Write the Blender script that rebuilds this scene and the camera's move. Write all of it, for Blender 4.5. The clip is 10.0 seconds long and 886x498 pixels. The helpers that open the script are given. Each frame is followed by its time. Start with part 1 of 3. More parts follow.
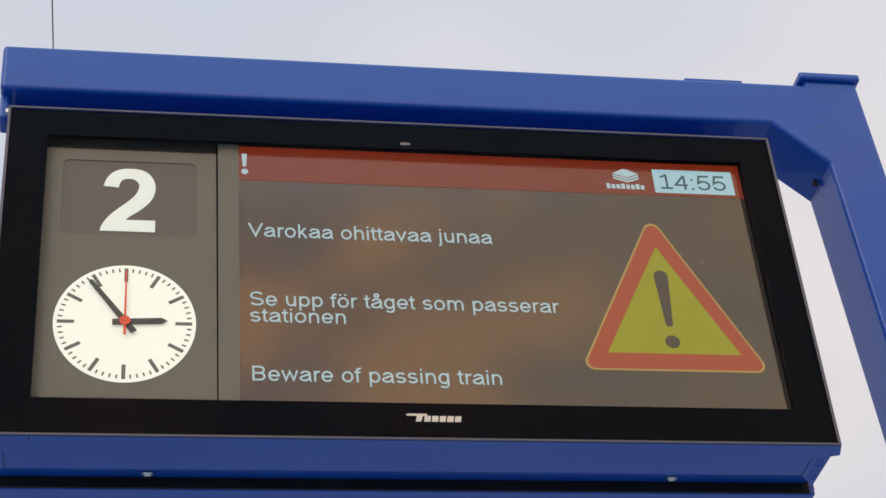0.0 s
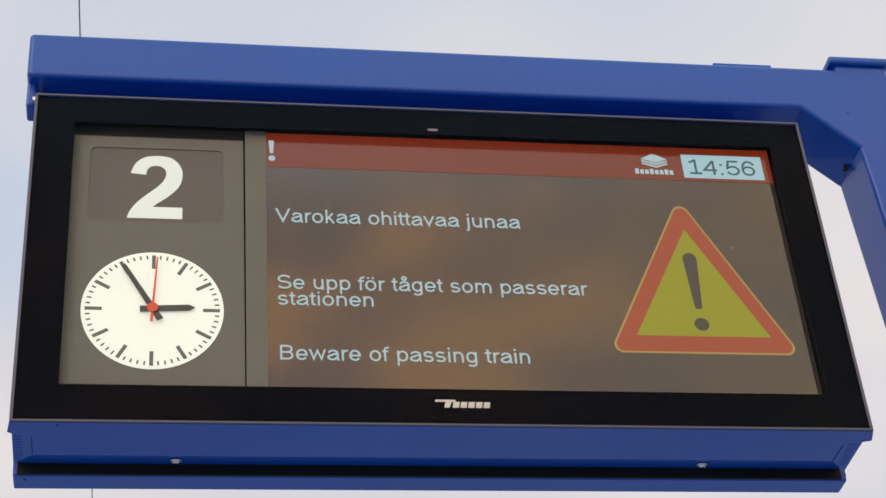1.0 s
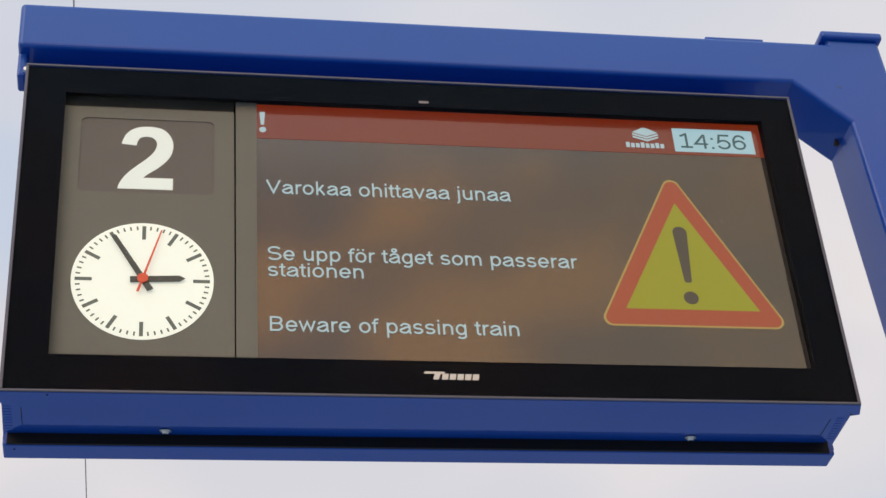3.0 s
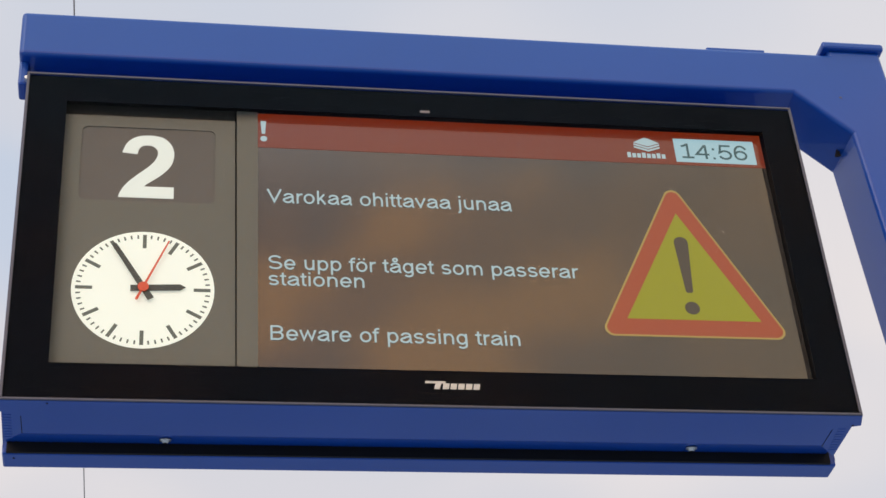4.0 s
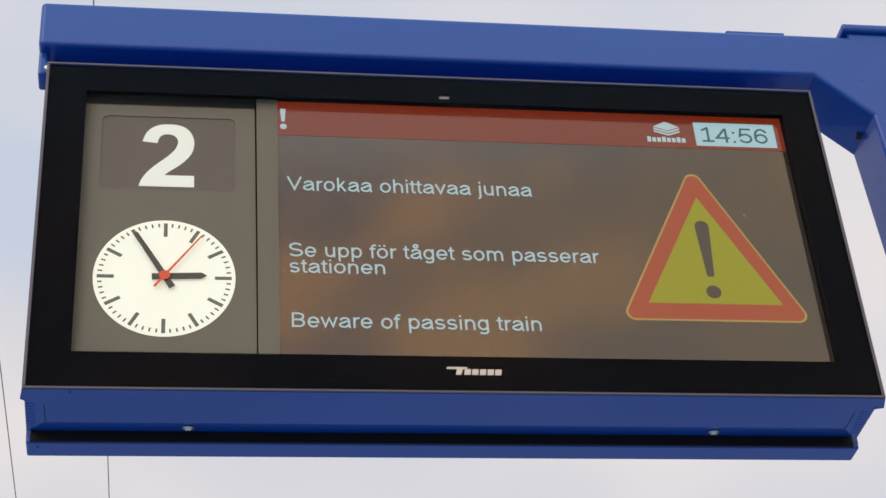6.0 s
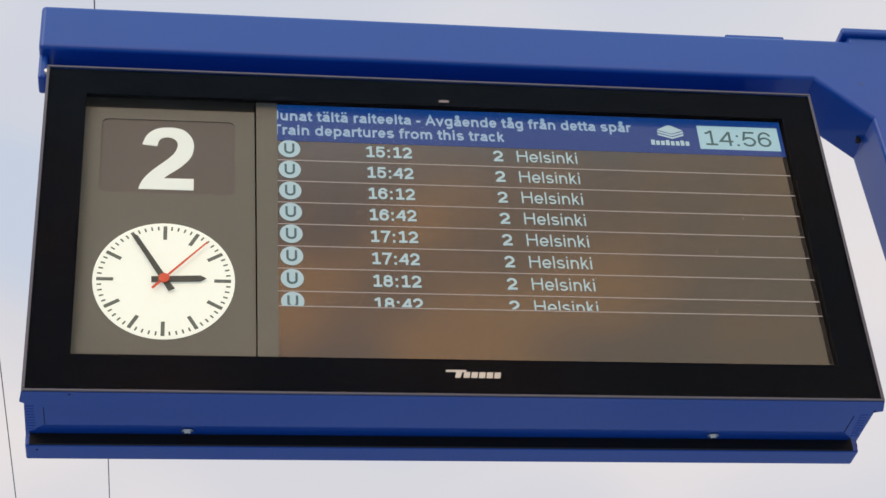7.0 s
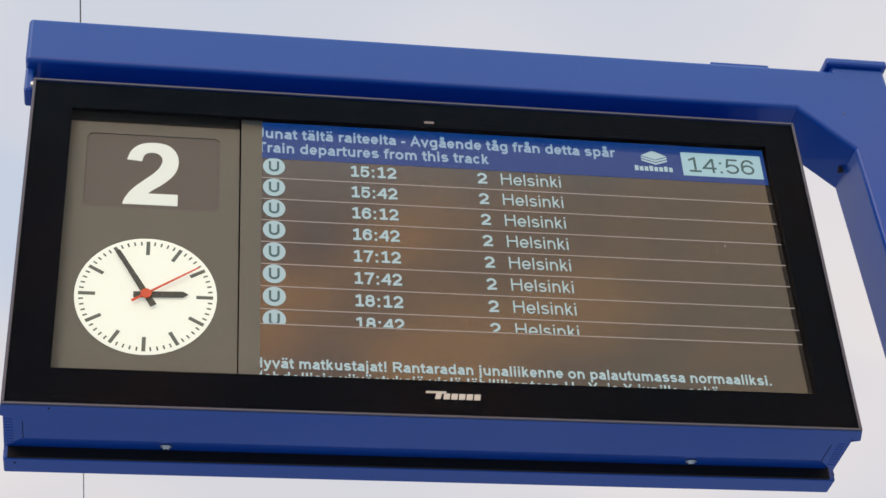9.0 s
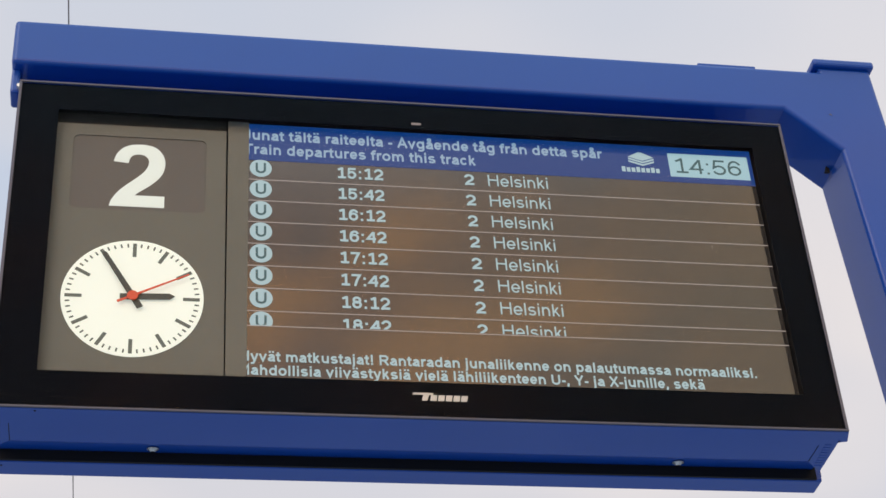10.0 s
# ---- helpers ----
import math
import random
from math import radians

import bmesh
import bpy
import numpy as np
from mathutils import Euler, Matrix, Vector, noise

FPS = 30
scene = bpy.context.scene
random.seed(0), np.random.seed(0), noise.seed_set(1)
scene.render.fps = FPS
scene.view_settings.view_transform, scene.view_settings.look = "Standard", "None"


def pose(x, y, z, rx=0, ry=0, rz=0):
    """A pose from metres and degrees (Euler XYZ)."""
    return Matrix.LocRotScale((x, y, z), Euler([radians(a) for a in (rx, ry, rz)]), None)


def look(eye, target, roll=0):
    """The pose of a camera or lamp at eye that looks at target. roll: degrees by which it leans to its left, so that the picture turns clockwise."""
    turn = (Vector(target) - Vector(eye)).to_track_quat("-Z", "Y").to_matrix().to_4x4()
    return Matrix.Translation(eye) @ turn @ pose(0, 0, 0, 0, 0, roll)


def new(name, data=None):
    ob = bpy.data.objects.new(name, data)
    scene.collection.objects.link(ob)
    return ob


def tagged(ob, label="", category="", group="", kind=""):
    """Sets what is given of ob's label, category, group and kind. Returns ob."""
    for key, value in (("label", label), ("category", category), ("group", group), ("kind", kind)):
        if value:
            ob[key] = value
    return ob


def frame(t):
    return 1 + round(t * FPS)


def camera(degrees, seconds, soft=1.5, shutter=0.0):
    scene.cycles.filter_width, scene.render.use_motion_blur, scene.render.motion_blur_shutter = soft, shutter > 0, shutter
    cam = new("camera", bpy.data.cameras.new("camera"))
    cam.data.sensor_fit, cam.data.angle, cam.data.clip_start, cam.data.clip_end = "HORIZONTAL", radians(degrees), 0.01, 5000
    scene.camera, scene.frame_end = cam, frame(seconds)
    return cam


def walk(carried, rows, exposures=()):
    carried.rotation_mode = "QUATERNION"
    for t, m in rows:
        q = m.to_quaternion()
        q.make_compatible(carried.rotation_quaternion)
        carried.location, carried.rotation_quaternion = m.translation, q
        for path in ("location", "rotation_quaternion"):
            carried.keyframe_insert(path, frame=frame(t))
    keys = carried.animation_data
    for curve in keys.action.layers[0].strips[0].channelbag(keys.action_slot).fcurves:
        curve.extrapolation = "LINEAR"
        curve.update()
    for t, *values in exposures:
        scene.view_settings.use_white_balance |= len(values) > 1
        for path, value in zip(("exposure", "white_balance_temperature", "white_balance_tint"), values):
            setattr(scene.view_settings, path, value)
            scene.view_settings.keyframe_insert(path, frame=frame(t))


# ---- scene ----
cam = camera(27.74, 10.0, soft=1.5)
PATH = [
    (0, pose(0.2170, -2.5016, 1.5978, 126.330, 4.485, -9.037)),
    (0.5, pose(0.2185, -2.4950, 1.5998, 126.133, 4.113, -8.646)),
    (1, pose(0.2182, -2.4811, 1.5923, 126.247, 4.167, -8.195)),
    (1.2, pose(0.2213, -2.4808, 1.5895, 125.933, 4.207, -8.083)),
    (1.3, pose(0.2229, -2.4807, 1.5880, 125.653, 4.197, -8.128)),
    (1.5, pose(0.2260, -2.4804, 1.5851, 125.029, 4.194, -8.060)),
    (2, pose(0.2317, -2.4858, 1.5881, 125.063, 4.103, -8.067)),
    (2.5, pose(0.2283, -2.4887, 1.5891, 125.204, 4.062, -8.374)),
    (2.7, pose(0.2278, -2.4870, 1.5886, 125.283, 4.050, -8.428)),
    (3.8, pose(0.2250, -2.4773, 1.5854, 125.705, 3.864, -8.572)),
    (4, pose(0.2245, -2.4756, 1.5849, 125.812, 3.910, -8.595)),
    (4.5, pose(0.2280, -2.4721, 1.5836, 125.922, 4.447, -8.075)),
    (5, pose(0.2310, -2.4727, 1.5783, 125.778, 4.268, -7.842)),
    (5.5, pose(0.2241, -2.4744, 1.5839, 125.497, 4.076, -7.839)),
    (5.7, pose(0.2248, -2.4741, 1.5828, 125.450, 3.988, -7.771)),
    (6.8, pose(0.2285, -2.4726, 1.5768, 125.730, 3.886, -7.734)),
    (7, pose(0.2292, -2.4723, 1.5757, 125.700, 3.875, -7.727)),
    (7.5, pose(0.2302, -2.4741, 1.5756, 125.772, 3.738, -7.838)),
    (8, pose(0.2268, -2.4750, 1.5800, 125.720, 3.460, -8.175)),
    (8.5, pose(0.2279, -2.4797, 1.5793, 125.900, 3.213, -8.540)),
    (9, pose(0.2232, -2.4801, 1.5772, 126.190, 3.295, -8.946)),
    (9.5, pose(0.2223, -2.4831, 1.5795, 126.391, 3.348, -9.408)),
    (10, pose(0.2295, -2.4818, 1.5787, 126.190, 3.539, -9.139)),
]
walk(cam, PATH)

# ---- sky and sun ----
SUN_EL, SUN_AZ = radians(24), radians(215)      # low sun veiled by cloud, behind the camera


def make_world():
    w = bpy.data.worlds.new("sky")
    scene.world = w
    w.use_nodes = True
    nt = w.node_tree
    nt.nodes.clear()
    N, L = nt.nodes.new, nt.links.new
    out, bg = N("ShaderNodeOutputWorld"), N("ShaderNodeBackground")
    bg.inputs["Strength"].default_value = 0.1
    sky = N("ShaderNodeTexSky")
    sky.sky_type, sky.sun_disc = "NISHITA", False
    sky.sun_elevation, sky.sun_rotation = SUN_EL, SUN_AZ
    co, sep = N("ShaderNodeTexCoord"), N("ShaderNodeSeparateXYZ")
    L(co.outputs["Generated"], sep.inputs[0])
    stretch = N("ShaderNodeMapping")
    stretch.inputs["Scale"].default_value = (1.0, 1.0, 2.0)
    L(co.outputs["Generated"], stretch.inputs[0])

    def noise_at(scale, detail, rough, seed):
        n = N("ShaderNodeTexNoise")
        n.noise_dimensions = "4D"
        n.inputs["W"].default_value = seed
        n.inputs["Scale"].default_value, n.inputs["Detail"].default_value = scale, detail
        n.inputs["Roughness"].default_value = rough
        L(stretch.outputs[0], n.inputs["Vector"])
        return n.outputs["Fac"]

    def ramp(src, stops):
        r = N("ShaderNodeValToRGB")
        r.color_ramp.interpolation = "EASE"
        els = r.color_ramp.elements
        while len(els) < len(stops):
            els.new(0.5)
        for e, (p, c) in zip(els, stops):
            e.position, e.color = p, (*c, 1)
        L(src, r.inputs[0])
        return r.outputs[0]

    def mix(fac, a, b, blend="MIX"):
        m = N("ShaderNodeMix")
        m.data_type, m.blend_type = "RGBA", blend
        if isinstance(fac, float):
            m.inputs[0].default_value = fac
        else:
            L(fac, m.inputs[0])
        for k, s in ((6, a), (7, b)):
            if isinstance(s, tuple):
                m.inputs[k].default_value = (*s, 1)
            else:
                L(s, m.inputs[k])
        return m.outputs[2]

    # bright lavender-white cloud with blue thin places; warm broken cloud towards the low sun, yellower and more even to the right of it
    bright = ramp(noise_at(3.4, 2, 0.45, 5.3), [(0.36, (0.62, 0.68, 0.80)), (0.48, (0.745, 0.73, 0.77)), (0.61, (0.87, 0.81, 0.80))])
    warm = ramp(noise_at(12.5, 4, 0.5, 2.2), [(0.37, (0.78, 0.65, 0.60)), (0.48, (1.24, 0.80, 0.57)), (0.59, (2.25, 1.20, 0.56))])
    olive = N("ShaderNodeMapRange")
    olive.inputs[1].default_value, olive.inputs[2].default_value, olive.inputs[4].default_value = 0.08, 0.42, 0.7
    L(sep.outputs[0], olive.inputs[0])
    warm = mix(olive.outputs[0], warm, (1.30, 1.03, 0.60))
    up = N("ShaderNodeMapRange")
    up.inputs[1].default_value, up.inputs[2].default_value, up.inputs[4].default_value = 0.54, 0.78, 0.6
    L(sep.outputs[2], up.inputs[0])
    bright = mix(up.outputs[0], bright, (0.58, 0.68, 0.83))
    side = N("ShaderNodeMapRange")
    side.interpolation_type = "SMOOTHSTEP"
    side.inputs[1].default_value, side.inputs[2].default_value = -0.35, 0.35
    L(sep.outputs[1], side.inputs[0])
    glow = N("ShaderNodeMapRange")
    glow.interpolation_type = "SMOOTHSTEP"
    glow.inputs[1].default_value, glow.inputs[2].default_value = 0.59, 0.68
    L(sep.outputs[2], glow.inputs[0])
    warm = mix(glow.outputs[0], warm, (1.27, 1.54, 1.66))
    cloud = mix(side.outputs[0], warm, bright)
    scaled = mix(1.0, cloud, (10.0, 10.0, 10.0), "MULTIPLY")
    L(mix(0.9, sky.outputs[0], scaled), bg.inputs[0])
    L(bg.outputs[0], out.inputs[0])


make_world()
sun = new("sun", bpy.data.lights.new("sun", "SUN"))
sun.data.energy, sun.data.angle, sun.data.color = 0.9, radians(44), (1.0, 0.92, 0.84)
sun.matrix_world = look((math.sin(SUN_AZ) * 10, math.cos(SUN_AZ) * 10, 10 * math.tan(SUN_EL)), (0, 0, 0))
scene.view_settings.exposure = 0.0

# ---- materials ----


def material(name, base, rough=0.5, metal=0.0, spec=0.5, coat=0.0, coat_rough=0.08, coat_ior=1.5, ior=1.5, vary=0.12, scale=6.0, fine=180.0, bump=0.0, emit=None, power=0.0):
    """A surface with grain at two scales on its colour, gloss and relief."""
    m = bpy.data.materials.new(name)
    m.use_nodes = True
    nt = m.node_tree
    N, L = nt.nodes.new, nt.links.new
    p = nt.nodes["Principled BSDF"]
    p.inputs["Metallic"].default_value, p.inputs["Specular IOR Level"].default_value = metal, spec
    p.inputs["Coat Weight"].default_value, p.inputs["Coat Roughness"].default_value = coat, coat_rough
    p.inputs["IOR"].default_value, p.inputs["Coat IOR"].default_value = ior, coat_ior
    co = N("ShaderNodeTexCoord")
    large, small = N("ShaderNodeTexNoise"), N("ShaderNodeTexNoise")
    for n, s, d in ((large, scale, 4), (small, fine, 2)):
        n.inputs["Scale"].default_value, n.inputs["Detail"].default_value = s, d
        L(co.outputs["Object"], n.inputs["Vector"])
    add = N("ShaderNodeMath")
    add.operation = "MULTIPLY_ADD"
    add.inputs[1].default_value = 0.35
    L(small.outputs["Fac"], add.inputs[0])
    L(large.outputs["Fac"], add.inputs[2])
    tone = N("ShaderNodeMapRange")
    tone.inputs[1].default_value, tone.inputs[2].default_value = 0.35, 1.0
    tone.inputs[3].default_value, tone.inputs[4].default_value = 1 - vary, 1 + vary
    L(add.outputs[0], tone.inputs[0])
    col = N("ShaderNodeMix")
    col.data_type, col.blend_type = "RGBA", "MULTIPLY"
    col.inputs[0].default_value = 1.0
    col.inputs[6].default_value = (*base, 1)
    L(tone.outputs[0], col.inputs[7])
    L(col.outputs[2], p.inputs["Base Color"])
    gloss = N("ShaderNodeMapRange")
    gloss.inputs[3].default_value, gloss.inputs[4].default_value = rough * 0.85, min(1.0, rough * 1.2)
    L(large.outputs["Fac"], gloss.inputs[0])
    L(gloss.outputs[0], p.inputs["Roughness"])
    if bump:
        b = N("ShaderNodeBump")
        b.inputs["Strength"].default_value, b.inputs["Distance"].default_value = bump, 0.001
        L(small.outputs["Fac"], b.inputs["Height"])
        L(b.outputs[0], p.inputs["Normal"])
    if emit:
        p.inputs["Emission Color"].default_value, p.inputs["Emission Strength"].default_value = (*emit, 1), power
    return m


def clear_glass():
    """Anti-reflective pane: lets nearly all through, mirrors a little."""
    m = bpy.data.materials.new("clear_glass")
    m.use_nodes = True
    nt = m.node_tree
    nt.nodes.clear()
    out, mx = nt.nodes.new("ShaderNodeOutputMaterial"), nt.nodes.new("ShaderNodeMixShader")
    tr, gl = nt.nodes.new("ShaderNodeBsdfTransparent"), nt.nodes.new("ShaderNodeBsdfGlossy")
    tr.inputs[0].default_value = (0.97, 0.975, 0.98, 1)
    gl.inputs["Roughness"].default_value = 0.02
    mx.inputs[0].default_value = 0.0015
    nt.links.new(tr.outputs[0], mx.inputs[1])
    nt.links.new(gl.outputs[0], mx.inputs[2])
    nt.links.new(mx.outputs[0], out.inputs[0])
    return m


BLUE = material("blue_paint", (0.001, 0.058, 0.342), rough=0.42, spec=0.30, coat=0.42, coat_rough=0.075, coat_ior=1.5, vary=0.08, scale=3.0, fine=420, bump=0.06)
TRIM = material("grey_trim", (0.085, 0.087, 0.118), rough=0.4, metal=0.3, vary=0.1, scale=20)
BLACK = material("black_mask", (0.0010, 0.0030, 0.0062), rough=0.22, spec=0.03, vary=0.2)
RUBBER = material("black_rubber", (0.010, 0.010, 0.012), rough=0.7, spec=0.2, vary=0.2)
STEEL = material("zinc_steel", (0.66, 0.65, 0.63), rough=0.35, metal=0.9, vary=0.15, scale=60)
PANEL = material("grey_panel", (0.160, 0.157, 0.132), rough=0.6, spec=0.15, vary=0.05, scale=5, fine=600, bump=0.05)
# panel grey darkened: shade under the mask is put into this colour
HEAD_SHADE = material("shaded_head_grey", (0.036, 0.034, 0.031), rough=0.6, spec=0.2, vary=0.1, scale=9)
WINDOW = material("tinted_window", (0.140, 0.128, 0.114), rough=0.5, spec=0.15, vary=0.05, scale=8)
LCD = material("lcd_panel", (0.032, 0.029, 0.027), rough=0.065, spec=1.0, ior=1.55, vary=0.05, scale=4, emit=(0.50, 0.40, 0.32), power=0.018)
INK = material("lcd_pale_text", (0.05, 0.05, 0.05), rough=0.2, spec=0.5, vary=0.0, emit=(0.41, 0.57, 0.60), power=0.84)
INK_HEAD = material("lcd_header_text", (0.05, 0.05, 0.05), rough=0.2, spec=0.5, vary=0.0, emit=(0.31, 0.46, 0.60), power=0.80)
INK_DARK = material("lcd_dark_text", (0.04, 0.05, 0.05), rough=0.2, spec=0.5, vary=0.0, emit=(0.03, 0.13, 0.15), power=0.5)
RED_BAR = material("lcd_red", (0.032, 0.029, 0.027), rough=0.12, spec=1.0, ior=1.36, vary=0.0, emit=(0.165, 0.014, 0.0), power=0.9)
BLUE_BAR = material("lcd_blue", (0.032, 0.029, 0.027), rough=0.12, spec=1.0, ior=1.25, vary=0.0, emit=(0.0, 0.045, 0.235), power=0.8)
BOX_PALE = material("lcd_time_box", (0.05, 0.05, 0.05), rough=0.12, spec=0.5, vary=0.0, emit=(0.36, 0.58, 0.64), power=0.85)
RULE = material("lcd_rule", (0.05, 0.05, 0.05), rough=0.2, spec=0.5, vary=0.0, emit=(0.50, 0.42, 0.38), power=0.65)
TRI_RED = material("lcd_sign_red", (0.04, 0.035, 0.03), rough=0.12, spec=0.44, vary=0.0, emit=(0.36, 0.055, 0.02), power=0.85)
TRI_YELLOW = material("lcd_sign_yellow", (0.04, 0.035, 0.03), rough=0.12, spec=0.44, vary=0.0, emit=(0.295, 0.29, 0.003), power=0.85)
TRI_EDGE = material("lcd_sign_edge", (0.04, 0.035, 0.03), rough=0.12, spec=0.44, vary=0.0, emit=(0.42, 0.30, 0.08), power=0.85)
DIAL = material("lit_dial", (0.69, 0.735, 0.655), rough=0.5, spec=0.2, vary=0.02, emit=(0.97, 1.0, 0.86), power=0.37)
DIGIT = material("lit_digit", (0.575, 0.625, 0.575), rough=0.5, spec=0.2, vary=0.02, emit=(0.94, 1.0, 0.91), power=0.32)
# ticks emit slightly: the lit dial's glare is put into their colour
TICK = material("dial_tick", (0.07, 0.08, 0.065), rough=0.5, vary=0.05, emit=(0.5, 0.55, 0.45), power=0.09)
POINTER = material("pointer_black", (0.05, 0.055, 0.045), rough=0.45, vary=0.1)
POINTER_RED = material("pointer_red", (0.68, 0.085, 0.03), rough=0.4, vary=0.05)
LOGO = material("logo_print", (0.62, 0.58, 0.52), rough=0.5, vary=0.03)
SENSOR = material("sensor_plastic", (0.30, 0.26, 0.26), rough=0.4, vary=0.05)
GLASS = clear_glass()
CONCRETE = material("light_concrete", (0.29, 0.355, 0.45), rough=0.9, spec=0.2, vary=0.75, scale=0.8, fine=60, bump=0.6)
COPPER = material("dull_wire", (0.26, 0.24, 0.235), rough=0.6, metal=0.3, vary=0.1)

# ---- mesh helpers ----


def part(name, bm, mat, parent=None, label="", smooth=False):
    me = bpy.data.meshes.new(name)
    bm.normal_update()
    bm.to_mesh(me)
    bm.free()
    me.materials.append(mat)
    if smooth:
        for f in me.polygons:
            f.use_smooth = True
    ob = new(name, me)
    ob.parent = parent
    if label:
        tagged(ob, label)
    return ob


def box(bm, x0, x1, y0, y1, z0, z1, bevel=0.0, seg=2):
    r = bmesh.ops.create_cube(bm, size=1.0)
    m = Matrix.Translation(((x0 + x1) / 2, (y0 + y1) / 2, (z0 + z1) / 2)) @ Matrix.Diagonal((x1 - x0, y1 - y0, z1 - z0, 1))
    bmesh.ops.transform(bm, matrix=m, verts=r["verts"])
    if bevel:
        edges = list({e for v in r["verts"] for e in v.link_edges})
        bmesh.ops.bevel(bm, geom=edges, offset=bevel, segments=seg, profile=0.5, affect="EDGES")


def slab(bm, outline, y0, y1, bevel=0.0):
    """A plate whose outline (x, z) stands upright, from y0 (front) to y1."""
    front = [bm.verts.new((x, y0, z)) for x, z in outline]
    back = [bm.verts.new((x, y1, z)) for x, z in outline]
    n = len(outline)
    bm.faces.new(front)
    bm.faces.new(back[::-1])
    for i in range(n):
        bm.faces.new((front[i], back[i], back[(i + 1) % n], front[(i + 1) % n]))
    bmesh.ops.recalc_face_normals(bm, faces=bm.faces[:])


def plate(bm, outline, z0, z1):
    """A lying plate whose outline is (x, y), from z0 to z1."""
    low = [bm.verts.new((x, y, z0)) for x, y in outline]
    top = [bm.verts.new((x, y, z1)) for x, y in outline]
    n = len(outline)
    bm.faces.new(low)
    bm.faces.new(top[::-1])
    for i in range(n):
        bm.faces.new((low[i], top[i], top[(i + 1) % n], low[(i + 1) % n]))
    bmesh.ops.recalc_face_normals(bm, faces=bm.faces[:])


def disc(cx, cz, r, n=64):
    return [(cx + r * math.sin(2 * math.pi * i / n), cz + r * math.cos(2 * math.pi * i / n)) for i in range(n)]


def rounded(points, radius, n=6):
    """The outline with its corners rounded."""
    out = []
    k = len(points)
    for i in range(k):
        a, b, c = (Vector(points[(i + j - 1) % k]) for j in range(3))
        u, v = (a - b).normalized(), (c - b).normalized()
        half = u.angle(v) / 2
        d = radius / math.tan(half)
        centre = b + (u + v).normalized() * radius / math.sin(half)
        s, e = b + u * d - centre, b + v * d - centre
        for j in range(n + 1):
            w = s.lerp(e, j / n)
            out.append(tuple(centre + w.normalized() * radius))
    return out


def flowing(points, n=4):
    """The open line with its bends rounded, through all the points."""
    p = [Vector(q) for q in points]
    p = [2 * p[0] - p[1]] + p + [2 * p[-1] - p[-2]]
    out = []
    for i in range(1, len(p) - 2):
        for j in range(n):
            t = j / n
            out.append(tuple(0.5 * (2 * p[i] + (p[i + 1] - p[i - 1]) * t + (2 * p[i - 1] - 5 * p[i] + 4 * p[i + 1] - p[i + 2]) * t * t
                                    + (3 * p[i] - p[i - 1] - 3 * p[i + 1] + p[i + 2]) * t ** 3)))
    return out + [tuple(p[-2])]


# advance widths of a plain grotesque, regular and bold, in thousandths of the type size
WIDE = {"a": 556, "b": 556, "c": 500, "d": 556, "e": 556, "f": 278, "g": 556, "h": 556, "i": 222, "j": 222, "k": 500, "l": 222, "m": 833,
        "n": 556, "o": 556, "p": 556, "r": 333, "s": 500, "t": 278, "u": 556, "v": 500, "w": 722, "y": 500, " ": 278, "-": 333}
BOLD_WIDE = {"b": 611, "c": 556, "d": 611, "f": 333, "g": 611, "h": 611, "i": 278, "j": 278, "k": 556, "l": 278, "m": 889,
             "n": 611, "o": 611, "p": 611, "r": 389, "s": 556, "t": 333, "u": 611, "v": 556, "w": 778, "y": 556, "!": 333, ":": 333}
CAPS = {"A": 690, "B": 667, "H": 722, "J": 530, "M": 833, "R": 722, "S": 667, "T": 611, "U": 722, "V": 667, "X": 667, "Y": 667, "!": 278,
        ".": 278, ",": 278, ":": 278}
PLAIN = {"ä": "a", "å": "a", "ö": "o"}
XH, CAPH = 0.528, 0.716


def ribbon(bm, line, w, y, closed=False):
    """A flat stroke of width w along the points (x, z)."""
    pts = [Vector(p) for i, p in enumerate(line) if not i or (Vector(p) - Vector(line[i - 1])).length > 1e-5]
    n = len(pts)
    left, right = [], []
    for i, p in enumerate(pts):
        a = pts[i - 1] if i or closed else None
        b = pts[(i + 1) % n] if i < n - 1 or closed else None
        u = (p - a).normalized() if a is not None else (b - p).normalized()
        v = (b - p).normalized() if b is not None else u
        nu, nv = Vector((-u.y, u.x)), Vector((-v.y, v.x))
        m = (nu + nv).normalized()
        k = min(w / 2 / max(0.35, m.dot(nu)), w * 1.2)
        left.append(bm.verts.new((p.x + m.x * k, y, p.y + m.y * k)))
        right.append(bm.verts.new((p.x - m.x * k, y, p.y - m.y * k)))
    for i in range(n if closed else n - 1):
        j = (i + 1) % n
        bm.faces.new((left[i], left[j], right[j], right[i]))


def bow(cx, cz, rx, rz, a0, a1, n=14):
    """Points of an arc, degrees counted from the right, anticlockwise."""
    return [(cx + rx * math.cos(radians(a0 + (a1 - a0) * i / n)), cz + rz * math.sin(radians(a0 + (a1 - a0) * i / n))) for i in range(n + 1)]


